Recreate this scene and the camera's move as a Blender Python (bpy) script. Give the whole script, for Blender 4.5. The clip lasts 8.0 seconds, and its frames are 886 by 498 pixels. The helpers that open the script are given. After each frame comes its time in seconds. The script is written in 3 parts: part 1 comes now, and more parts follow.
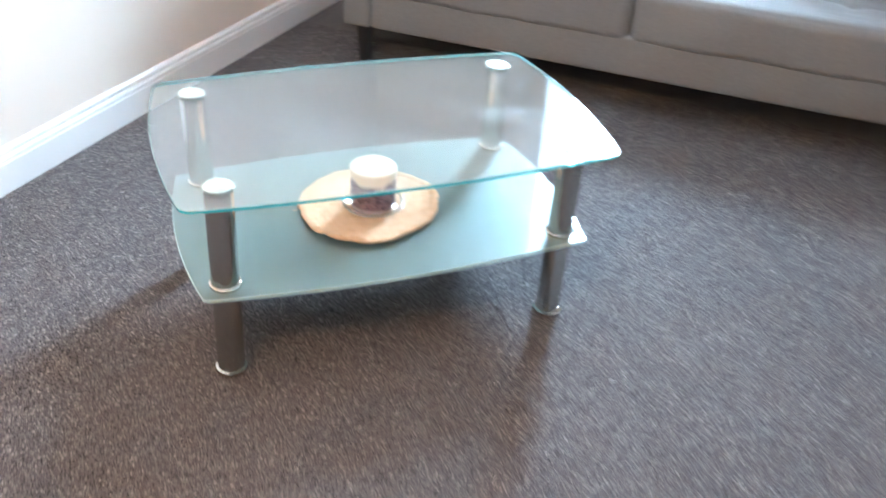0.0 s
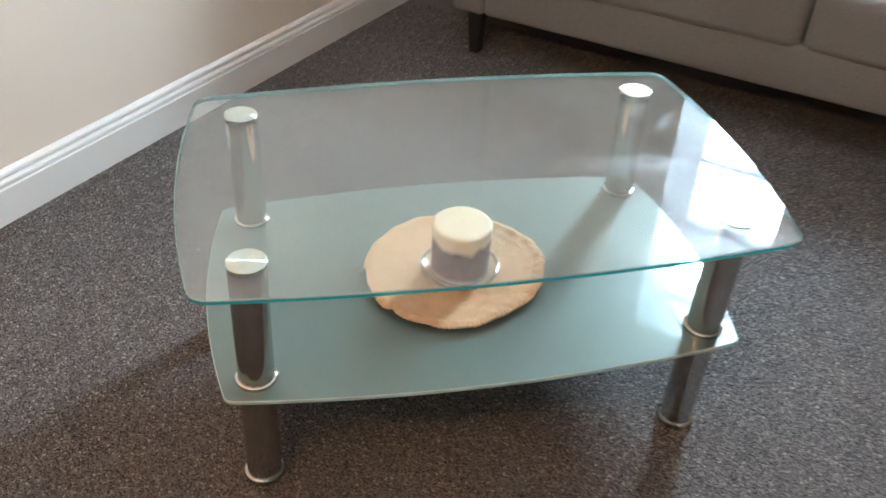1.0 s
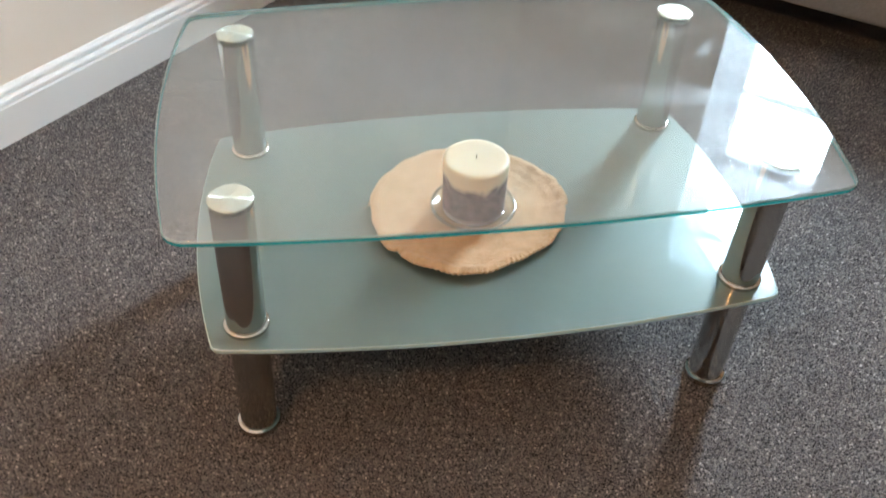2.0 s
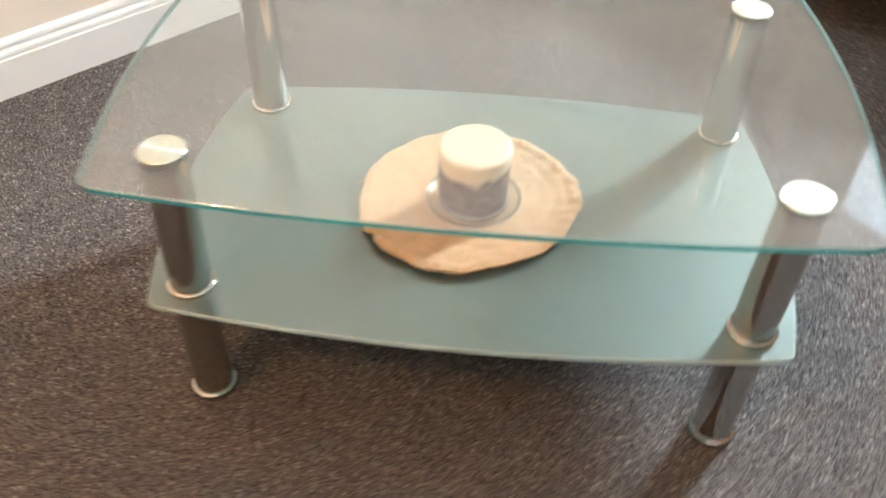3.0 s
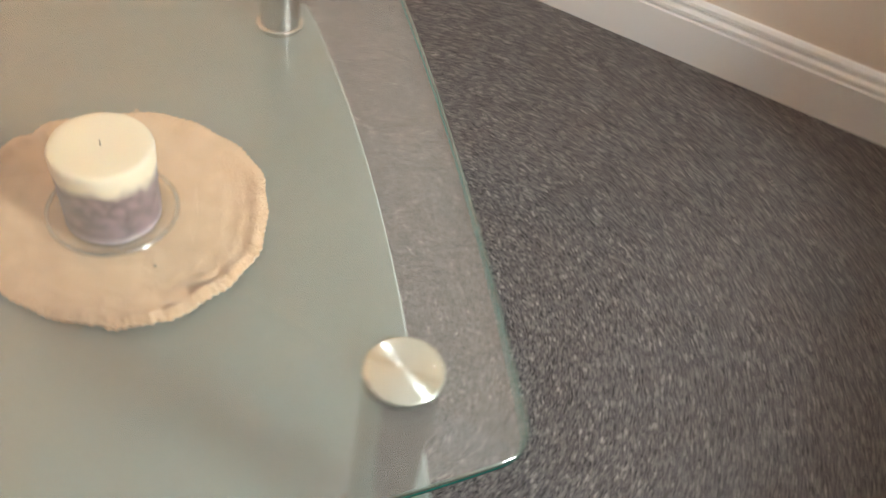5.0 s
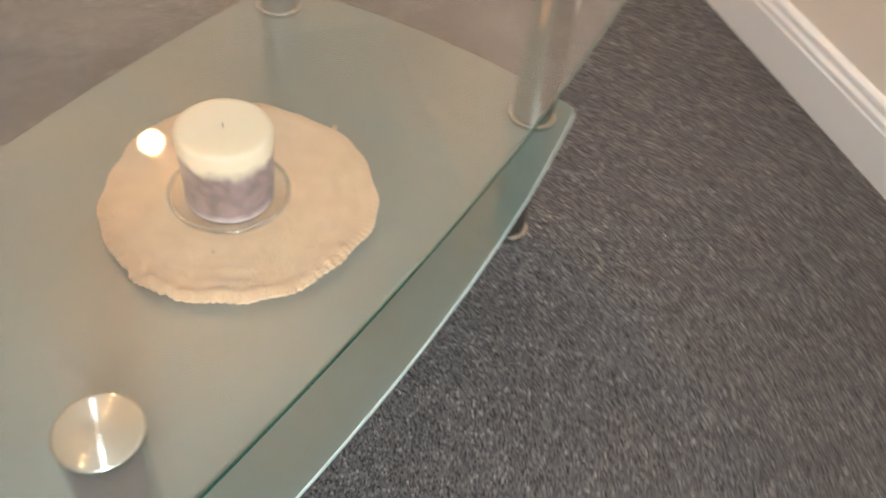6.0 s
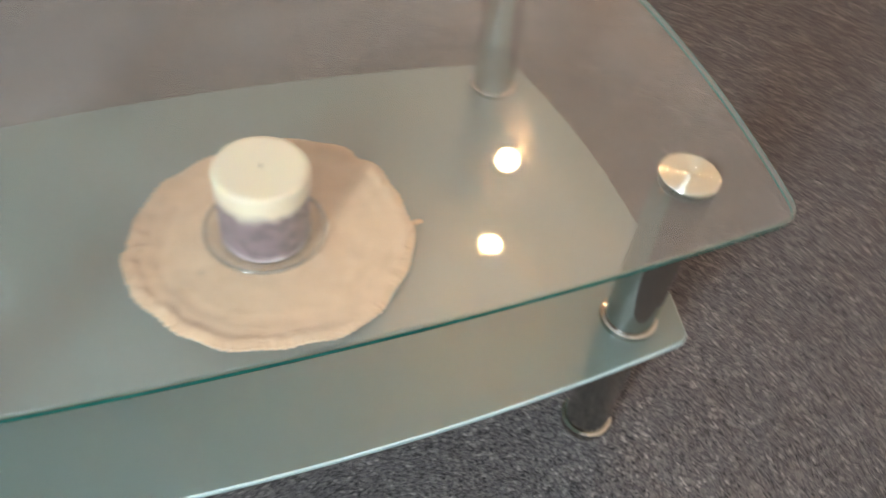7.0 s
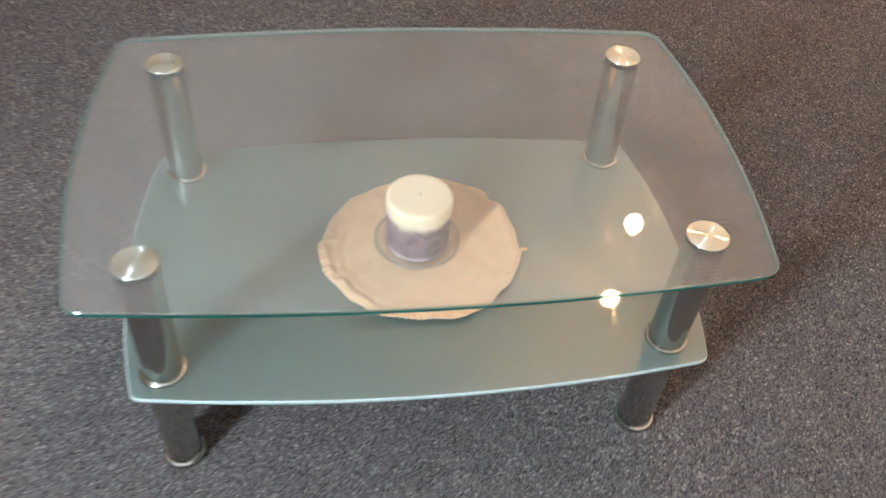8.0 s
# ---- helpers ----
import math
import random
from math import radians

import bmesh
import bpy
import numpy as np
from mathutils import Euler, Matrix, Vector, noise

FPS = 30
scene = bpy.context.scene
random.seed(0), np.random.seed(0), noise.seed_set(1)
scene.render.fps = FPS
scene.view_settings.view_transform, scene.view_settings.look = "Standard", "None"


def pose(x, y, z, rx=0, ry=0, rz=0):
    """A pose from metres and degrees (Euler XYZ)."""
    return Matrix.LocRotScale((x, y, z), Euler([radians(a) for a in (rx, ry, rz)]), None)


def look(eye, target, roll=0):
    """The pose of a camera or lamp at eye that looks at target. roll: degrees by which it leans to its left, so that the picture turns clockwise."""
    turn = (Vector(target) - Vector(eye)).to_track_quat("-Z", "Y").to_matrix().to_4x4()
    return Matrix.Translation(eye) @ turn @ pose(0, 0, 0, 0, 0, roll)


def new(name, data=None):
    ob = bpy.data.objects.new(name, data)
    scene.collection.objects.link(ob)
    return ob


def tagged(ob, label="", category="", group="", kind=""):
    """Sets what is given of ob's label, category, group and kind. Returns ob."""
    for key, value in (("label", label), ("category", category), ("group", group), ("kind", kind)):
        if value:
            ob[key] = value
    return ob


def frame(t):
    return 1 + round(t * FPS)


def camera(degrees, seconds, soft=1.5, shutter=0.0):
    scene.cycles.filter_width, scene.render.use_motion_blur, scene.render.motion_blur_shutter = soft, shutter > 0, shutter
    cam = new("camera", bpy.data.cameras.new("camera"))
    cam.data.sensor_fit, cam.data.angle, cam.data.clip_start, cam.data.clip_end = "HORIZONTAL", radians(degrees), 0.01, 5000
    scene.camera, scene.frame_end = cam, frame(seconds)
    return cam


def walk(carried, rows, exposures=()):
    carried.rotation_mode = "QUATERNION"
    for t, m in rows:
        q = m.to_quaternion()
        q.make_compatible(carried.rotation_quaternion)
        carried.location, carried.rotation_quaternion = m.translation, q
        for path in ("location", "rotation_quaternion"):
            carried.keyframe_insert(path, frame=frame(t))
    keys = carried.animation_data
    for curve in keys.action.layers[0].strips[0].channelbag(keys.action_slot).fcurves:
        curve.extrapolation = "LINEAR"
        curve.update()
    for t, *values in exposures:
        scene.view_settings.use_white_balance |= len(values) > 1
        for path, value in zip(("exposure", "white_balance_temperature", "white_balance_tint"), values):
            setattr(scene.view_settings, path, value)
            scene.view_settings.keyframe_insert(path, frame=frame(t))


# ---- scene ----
cam = camera(53.31, 8.0, shutter=0.6)
PATH = [
    (0, (-0.480, -1.630, 1.252), (0.130, -0.091, 0.129), 3.55),
    (0.3, (-0.392, -1.460, 1.228), (0.097, 0.120, 0.103), 3.73),
    (0.5, (-0.350, -1.371, 1.227), (0.093, 0.212, 0.088), 3.89),
    (0.8, (-0.317, -1.243, 1.192), (0.078, 0.322, 0.011), 3.17),
    (1, (-0.313, -1.170, 1.175), (0.048, 0.380, -0.036), 2.81),
    (1.5, (-0.302, -1.086, 1.154), (0.014, 0.414, -0.130), 2.47),
    (1.7, (-0.280, -1.075, 1.143), (0.017, 0.405, -0.170), 2.41),
    (2.8, (-0.110, -1.034, 1.023), (-0.067, 0.419, -0.351), 1.84),
    (3, (0.036, -0.968, 1.052), (-0.099, 0.462, -0.340), 0.83),
    (3.5, (0.328, -0.798, 1.013), (-0.020, 0.553, -0.420), -1.76),
    (3.7, (0.447, -0.680, 0.989), (-0.003, 0.608, -0.473), -2.83),
    (4, (0.555, -0.500, 1.013), (-0.021, 0.698, -0.482), -1.75),
    (4.2, (0.606, -0.375, 1.000), (-0.124, 0.720, -0.506), 0.16),
    (5.3, (0.683, 0.240, 0.931), (-0.625, 0.441, -0.569), 11.73),
    (5.5, (0.656, 0.334, 0.953), (-0.641, 0.290, -0.570), 8.54),
    (5.8, (0.588, 0.435, 0.925), (-0.738, 0.047, -0.522), 8.77),
    (6, (0.529, 0.493, 0.928), (-0.725, -0.055, -0.530), 8.20),
    (6.1, (0.489, 0.505, 0.911), (-0.725, -0.124, -0.548), 8.85),
    (6.5, (0.248, 0.591, 0.909), (-0.734, -0.319, -0.576), 11.09),
    (6.8, (0.136, 0.619, 0.922), (-0.637, -0.477, -0.561), 9.74),
    (7, (0.091, 0.656, 0.957), (-0.488, -0.546, -0.533), 8.03),
    (7.3, (0.065, 0.740, 1.062), (-0.288, -0.551, -0.423), 6.25),
    (7.6, (0.084, 0.836, 1.125), (-0.232, -0.512, -0.319), 6.94),
    (8, (0.144, 0.957, 1.219), (-0.137, -0.408, -0.215), 5.69),
]
walk(cam, [(t, look(e, g, r)) for t, e, g, r in PATH], ((0, 1.33, 5600, 9), (0.4, 0.9, 6000, 10), (0.8, 0.5, 6450, 10), (1.7, 0.44, 6600, 11), (3, 0.88, 7350, 14), (3.5, 0.52, 7900, 16), (4, 0.22, 8500, 18), (5.5, 0.16, 8000, 19), (6.5, 0.04, 7900, 18), (7, 0.15, 7150, 16), (8, 0.33, 7000, 17)))

# ---------------------------------------------------------------- room frame
# the room stands at an angle to the table: x along the skirting wall, y from the wall (0) into the room (negative)
ROOM = Matrix.Translation((-0.508, 0.990, 0)) @ Matrix.Rotation(radians(47.2), 4, "Z")
CEIL = 2.40
S_WIN, S_BACK, D_FAR = 1.75, -3.3, 4.2      # window wall, wall behind, wall across
TOP_Z, SHELF_Z = 0.4305, 0.2125               # upper faces of the two glass plates

# ---------------------------------------------------------------- world and light
world = bpy.data.worlds.new("world")
scene.world = world
world.use_nodes = True
wn = world.node_tree
sky = wn.nodes.new("ShaderNodeTexSky")
sky.sky_type, sky.sun_disc = "NISHITA", False
sky.sun_elevation, sky.sun_rotation = radians(38), radians(220)
wn.links.new(sky.outputs[0], wn.nodes["Background"].inputs[0])
wn.nodes["Background"].inputs[1].default_value = 0.1

sun = new("sun", bpy.data.lights.new("sun", "SUN"))
sun.data.energy, sun.data.angle, sun.data.color = 2.0, radians(0.5), (1, 0.95, 0.88)
sun.matrix_world = look((-3, -4, 8), (0.5, 1.2, 0))     # behind the house: never through the window

day = new("window_daylight", bpy.data.lights.new("window_daylight", "AREA"))
day.data.shape, day.data.size, day.data.size_y = "RECTANGLE", 1.3, 1.7
day.data.energy, day.data.color, day.data.spread = 800, (0.62, 0.83, 1.0), radians(150)
day.matrix_world = ROOM @ look((2.52, -1.05, 1.65), (0.52, -1.82, 1.65))     # stands in for the sky; turned aside to favour floor away from the skirting wall

BULB_STRENGTH = 760


# ---------------------------------------------------------------- materials
def mat(name):
    m = bpy.data.materials.new(name)
    m.use_nodes = True
    m.node_tree.nodes.clear()
    return m, m.node_tree


class Net:
    """Short hand for building a node tree."""

    def __init__(self, name):
        self.m, self.t = mat(name)
        self.out = self.t.nodes.new("ShaderNodeOutputMaterial")
        self.co = self.t.nodes.new("ShaderNodeTexCoord").outputs["Object"]

    def node(self, kind, ins=None, **props):
        n = self.t.nodes.new("ShaderNode" + kind)
        if "operation" in props:
            n.operation = props["operation"]
        if "data_type" in props:
            n.data_type, n.blend_type = props["data_type"], props["blend_type"]
        if "direction_type" in props:
            n.direction_type, n.axis = props["direction_type"], props["axis"]
        if "bands_direction" in props:
            n.bands_direction = props["bands_direction"]
        for k, v in (ins or {}).items():
            if isinstance(v, bpy.types.NodeSocket):
                self.t.links.new(v, n.inputs[k])
            else:
                n.inputs[k].default_value = v
        return n

    def noise(self, scale, detail=3, rough=0.5, co=None, dist=0.0):
        return self.node("TexNoise", {"Vector": co or self.co, "Scale": scale, "Detail": detail, "Roughness": rough, "Distortion": dist}).outputs["Fac"]

    def stretch(self, sx, sy, sz):
        return self.node("Mapping", {"Vector": self.co, "Scale": (sx, sy, sz)}).outputs[0]

    def ramp(self, fac, *stops):
        n = self.node("ValToRGB", {"Fac": fac})
        e = n.color_ramp.elements
        while len(e) < len(stops):
            e.new(0.5)
        for el, (p, c) in zip(e, stops):
            el.position = p
            el.color = (*c, 1) if isinstance(c, tuple) else (c, c, c, 1)
        return n.outputs[0]

    def math(self, op, a, b=0.0, c=0.0):
        return self.node("Math", {0: a, 1: b, 2: c}, operation=op).outputs[0]

    def mix(self, fac, a, b, blend="MIX"):
        n = self.node("Mix", {0: fac, 6: a, 7: b}, data_type="RGBA", blend_type=blend)
        return n.outputs[2]

    def bump(self, h, strength, dist):
        return self.node("Bump", {"Height": h, "Strength": strength, "Distance": dist}).outputs[0]

    def surface(self, sock):
        self.t.links.new(sock, self.out.inputs[0])
        return self.m

    def principled(self, **ins):
        return self.surface(self.node("BsdfPrincipled", {k.replace("_", " "): v for k, v in ins.items()}).outputs[0])

    def schlick(self, base):
        f = self.node("LayerWeight", {"Blend": 0.5}).outputs["Facing"]
        return self.math("ADD", self.math("MULTIPLY", self.math("POWER", f, 5.0), 1 - base), base)

    def smears(self):
        """Faint wiped streaks and finger marks, 0 to 1."""
        a = self.noise(5, 5, 0.62, self.stretch(1, 0.55, 1), 1.6)
        b = self.noise(62, 2, 0.5, self.stretch(0.10, 1, 1), 0.7)
        c = self.noise(54, 2, 0.5, self.stretch(1, 0.09, 1), 0.7)
        wide = self.ramp(a, (0.48, 0.0), (0.64, 1.0))
        fine = self.ramp(self.math("MAXIMUM", b, c), (0.60, 0.0), (0.63, 1.0))
        return wide, self.math("MULTIPLY", fine, self.math("MULTIPLY_ADD", wide, 0.8, 0.2))

    def wiped_gloss(self, rough):
        """A polished reflection, dulled in streaks and in a faint film."""
        wide, fine = self.smears()
        sharp = self.node("BsdfGlossy", {"Roughness": rough}).outputs[0]
        streak = self.node("BsdfGlossy", {"Roughness": 0.13}).outputs[0]
        film = self.node("BsdfGlossy", {"Roughness": 0.45}).outputs[0]
        g = self.node("MixShader", {0: self.math("MULTIPLY", fine, 0.4), 1: sharp, 2: streak}).outputs[0]
        return self.node("MixShader", {0: self.math("MULTIPLY", wide, 0.06), 1: g, 2: film}).outputs[0], wide


def m_carpet():
    n = Net("carpet")
    rnd = n.node("NewGeometry").outputs["Random Per Island"]
    big = n.noise(2.2, 3)
    patch = n.noise(90, 3, 0.6)
    tuft = n.ramp(rnd, (0.0, (0.030, 0.029, 0.033)), (0.25, (0.068, 0.061, 0.058)), (0.5, (0.104, 0.098, 0.102)), (0.75, (0.165, 0.149, 0.139)), (0.9, (0.22, 0.203, 0.196)), (1.0, (0.46, 0.42, 0.39)))
    c = n.mix(0.75, tuft, n.ramp(patch, (0.32, 0.6), (0.66, 1.2)), "MULTIPLY")
    c = n.mix(0.35, c, n.ramp(big, (0.3, 0.6), (0.7, 1.0)), "MULTIPLY")
    c = n.mix(0.55, c, n.ramp(n.noise(20, 4, 0.6, None, 0.5), (0.30, 0.62), (0.52, 1.0), (0.72, 1.25)), "MULTIPLY")
    c = n.mix(1.0, c, (1.035, 0.99, 0.975, 1), "MULTIPLY")
    return n.principled(Base_Color=c, Roughness=0.95, Specular_IOR_Level=0.15, Sheen_Weight=0.1, Normal=n.bump(n.noise(500, 2, 0.7), 0.5, 0.002))


def m_carpet_far():
    n = Net("carpet_far")
    tuft = n.ramp(n.noise(330, 3, 0.8), (0.34, (0.082, 0.077, 0.082)), (0.45, (0.140, 0.127, 0.121)), (0.52, (0.190, 0.178, 0.178)), (0.6, (0.25, 0.229, 0.214)), (0.7, (0.36, 0.333, 0.31)))
    c = n.mix(0.35, tuft, n.ramp(n.noise(2.2, 3), (0.3, 0.6), (0.7, 1.0)), "MULTIPLY")
    c = n.mix(1.0, c, (1.035, 0.99, 0.975, 1), "MULTIPLY")
    return n.principled(Base_Color=c, Roughness=0.95, Specular_IOR_Level=0.15, Normal=n.bump(n.noise(330, 3, 0.8), 0.8, 0.003))


def m_wall(name, col, rough=0.6):
    n = Net(name)
    c = n.mix(n.noise(1.4, 4), (*[v * 0.95 for v in col], 1), (*col, 1))
    return n.principled(Base_Color=c, Roughness=rough, Normal=n.bump(n.noise(260, 3), 0.12, 0.002))


def m_gloss_paint():
    n = Net("white_gloss_paint")
    chips = n.ramp(n.noise(38, 4, 0.7), (0.70, 0.0), (0.76, 1.0))
    c = n.mix(n.math("MULTIPLY", chips, 0.35), (0.80, 0.775, 0.74, 1), (0.45, 0.42, 0.37, 1))
    return n.principled(Base_Color=c, Roughness=0.32, Normal=n.bump(n.noise(30, 3), 0.08, 0.003))


# old wipe marks and finger smears on the tabletop: x, y, turn, length, width, strength
SMEARS = ((0.235, -0.03, -8, 0.13, 0.040, 0.9), (0.17, 0.08, -20, 0.09, 0.03, 0.6), (-0.247, 0.243, 85, 0.030, 0.008, 1.6), (-0.175, 0.262, 70, 0.032, 0.009, 1.2),
          (-0.150, 0.232, -20, 0.055, 0.010, 0.9), (0.335, 0.150, 75, 0.036, 0.007, 1.2), (0.345, 0.168, 0, 0.022, 0.006, 1.2), (0.367, 0.090, 50, 0.050, 0.012, 0.7),
          (-0.050, 0.205, 62, 0.055, 0.010, 0.9), (-0.235, 0.200, -30, 0.030, 0.005, 0.9))


def m_glass_clear():
    n = Net("clear_glass")
    gloss, wide = n.wiped_gloss(0.012)
    clear = n.node("BsdfTransparent", {"Color": (0.972, 0.99, 0.985, 1)}).outputs[0]
    # the film's even part also stands in for the ceiling's reflected haze
    film = n.node("BsdfDiffuse", {"Color": (0.82, 0.78, 0.71, 1)}).outputs[0]
    body = n.node("MixShader", {0: n.math("MULTIPLY_ADD", wide, 0.024, 0.053), 1: clear, 2: film}).outputs[0]
    plain = n.node("MixShader", {0: n.schlick(0.055), 1: body, 2: gloss}).outputs[0]
    haze = None
    for x, y, turn, length, width, strength in SMEARS:
        place = n.node("Mapping", {"Vector": n.co, "Location": (x, y, 0), "Rotation": (0, 0, radians(turn)), "Scale": (length, width, 1)})
        place.vector_type = "TEXTURE"
        flat = n.node("VectorMath", {0: place.outputs[0], 1: (1, 1, 0)}, operation="MULTIPLY").outputs[0]
        far = n.node("VectorMath", {0: flat}, operation="LENGTH").outputs["Value"]
        m = n.ramp(n.math("ADD", far, n.math("MULTIPLY", n.math("SUBTRACT", n.noise(45, 4, 0.6), 0.5), 1.4)), (0.25, strength / 2), (1.0, 0.0))
        haze = m if haze is None else n.math("MAXIMUM", haze, m)
    grain = n.ramp(n.noise(70, 4, 0.65, n.stretch(0.4, 1, 1), 0.6), (0.35, 0.25), (0.65, 1.0))
    grease = n.node("BsdfGlossy", {"Color": (0.92, 0.95, 0.97, 1), "Roughness": 0.3}).outputs[0]
    return n.surface(n.node("MixShader", {0: n.math("MULTIPLY", n.math("MULTIPLY", haze, grain), 0.075), 1: plain, 2: grease}).outputs[0])


def m_glass_edge():
    n = Net("green_glass_edge")
    d = n.node("BsdfTranslucent", {"Color": (0.02, 0.46, 0.43, 1)}).outputs[0]
    k = n.node("BsdfDiffuse", {"Color": (0.012, 0.075, 0.065, 1)}).outputs[0]
    t = n.node("BsdfTransparent", {"Color": (0.18, 0.62, 0.57, 1)}).outputs[0]
    a = n.node("MixShader", {0: 0.25, 1: d, 2: k}).outputs[0]
    a = n.node("MixShader", {0: 0.42, 1: a, 2: t}).outputs[0]
    g = n.node("BsdfGlossy", {"Roughness": 0.09}).outputs[0]
    return n.surface(n.node("MixShader", {0: n.schlick(0.13), 1: a, 2: g}).outputs[0])


def m_inner_reflection():
    """Grey ring added within the plate, painted as a cut edge's inner reflection."""
    n = Net("painted_inner_reflection")
    t = n.node("BsdfTransparent", {"Color": (0.93, 0.99, 0.97, 1)}).outputs[0]
    d = n.node("BsdfDiffuse", {"Color": (0.23, 0.225, 0.20, 1)}).outputs[0]
    return n.surface(n.node("MixShader", {0: 0.62, 1: t, 2: d}).outputs[0])


def m_glass_bevel():
    n = Net("polished_glass_bevel")
    t = n.node("BsdfTransparent", {"Color": (0.62, 0.85, 0.81, 1)}).outputs[0]
    d = n.node("BsdfTranslucent", {"Color": (0.10, 0.36, 0.33, 1)}).outputs[0]
    a = n.node("MixShader", {0: 0.14, 1: t, 2: d}).outputs[0]
    g = n.node("BsdfGlossy", {"Roughness": 0.12}).outputs[0]
    return n.surface(n.node("MixShader", {0: n.schlick(0.34), 1: a, 2: g}).outputs[0])


def m_glass_frosted():
    n = Net("frosted_glass")
    c = n.mix(n.noise(6, 3), (0.094, 0.143, 0.127, 1), (0.110, 0.160, 0.143, 1))
    d = n.node("BsdfDiffuse", {"Color": c}).outputs[0]
    spread = n.node("SubsurfaceScattering", {"Color": c, "Scale": 1.0, "Radius": (0.055, 0.06, 0.06)})     # light led sideways within the plate
    spread.falloff = "BURLEY"
    d = n.node("MixShader", {0: 0.9, 1: d, 2: spread.outputs[0]}).outputs[0]
    tl = n.node("BsdfTranslucent", {"Color": (0.70, 0.81, 0.79, 1)}).outputs[0]
    tr = n.node("BsdfTransparent", {"Color": (0.8, 0.9, 0.88, 1)}).outputs[0]
    a = n.node("MixShader", {0: 0.29, 1: d, 2: tl}).outputs[0]
    a = n.node("MixShader", {0: 0.14, 1: a, 2: tr}).outputs[0]
    sheen = n.node("BsdfGlossy", {"Color": (0.84, 0.95, 0.92, 1), "Roughness": 0.5}).outputs[0]
    a = n.node("MixShader", {0: 0.06, 1: a, 2: sheen}).outputs[0]
    g, wide = n.wiped_gloss(0.02)
    return n.surface(n.node("MixShader", {0: n.schlick(0.145), 1: a, 2: g}).outputs[0])


def m_frosted_edge():
    n = Net("frosted_glass_edge")
    d = n.node("BsdfDiffuse", {"Color": (0.44, 0.56, 0.53, 1)}).outputs[0]
    tl = n.node("BsdfTranslucent", {"Color": (0.68, 0.82, 0.80, 1)}).outputs[0]
    a = n.node("MixShader", {0: 0.5, 1: d, 2: tl}).outputs[0]
    g = n.node("BsdfGlossy", {"Roughness": 0.15}).outputs[0]
    return n.surface(n.node("MixShader", {0: n.schlick(0.06), 1: a, 2: g}).outputs[0])


def m_frosted_bevel():
    n = Net("frosted_glass_bevel")
    d = n.node("BsdfDiffuse", {"Color": (0.46, 0.55, 0.52, 1)}).outputs[0]
    g = n.node("BsdfGlossy", {"Roughness": 0.15}).outputs[0]
    return n.surface(n.node("MixShader", {0: n.schlick(0.05), 1: d, 2: g}).outputs[0])


def m_steel_tube():
    n = Net("brushed_steel")
    g = n.noise(900, 2, 0.5, n.stretch(1, 1, 0.012))
    return n.principled(Base_Color=(0.50, 0.485, 0.45, 1), Metallic=1.0, Roughness=n.math("MULTIPLY_ADD", g, 0.08, 0.075),
                        Normal=n.bump(g, 0.05, 0.0004))


def m_spun_steel():
    n = Net("spun_steel")
    tan = n.node("Tangent", direction_type="RADIAL", axis="Z").outputs[0]
    fan = n.node("BsdfAnisotropic", {"Color": (0.76, 0.80, 0.73, 1), "Roughness": 0.17, "Anisotropy": 0.93, "Tangent": tan}).outputs[0]
    soft = n.node("BsdfGlossy", {"Color": (0.74, 0.76, 0.64, 1), "Roughness": 0.6}).outputs[0]
    return n.surface(n.node("MixShader", {0: 0.27, 1: fan, 2: soft}).outputs[0])


def m_chrome():
    n = Net("chrome")
    return n.principled(Base_Color=(0.60, 0.57, 0.52, 1), Metallic=1.0, Roughness=n.math("MULTIPLY_ADD", n.noise(60, 3), 0.06, 0.03))


def m_fabric(name, dark, light):
    n = Net(name)
    wx = n.node("TexWave", {"Vector": n.co, "Scale": 170.0, "Distortion": 1.5, "Detail": 2.0}, bands_direction="X").outputs["Fac"]
    wy = n.node("TexWave", {"Vector": n.co, "Scale": 170.0, "Distortion": 1.5, "Detail": 2.0}, bands_direction="Z").outputs["Fac"]
    weave = n.math("MULTIPLY", wx, wy)
    c = n.mix(n.noise(160, 3, 0.7), (*dark, 1), (*light, 1))
    c = n.mix(0.35, c, n.ramp(n.noise(3, 4), (0.3, 0.75), (0.7, 1.0)), "MULTIPLY")
    return n.principled(Base_Color=c, Roughness=0.92, Specular_IOR_Level=0.2, Sheen_Weight=0.15, Normal=n.bump(n.math("ADD", weave, n.noise(300, 2)), 0.35, 0.0015))


def m_mat_cloth():
    n = Net("suede_mat")
    c = n.mix(n.ramp(n.noise(40, 6, 0.72), (0.28, 0.0), (0.72, 1.0)), (0.64, 0.372, 0.196, 1), (0.81, 0.52, 0.31, 1))
    specks = n.ramp(n.noise(75, 3, 0.7), (0.70, 0.0), (0.74, 1.0))
    c = n.mix(n.math("MULTIPLY", specks, 0.35), c, (0.36, 0.24, 0.16, 1))
    return n.principled(Base_Color=c, Roughness=0.95, Specular_IOR_Level=0.15, Sheen_Weight=0.25,
                        Normal=n.bump(n.math("ADD", n.noise(420, 3, 0.7), n.noise(110, 5, 0.8)), 0.9, 0.0034))


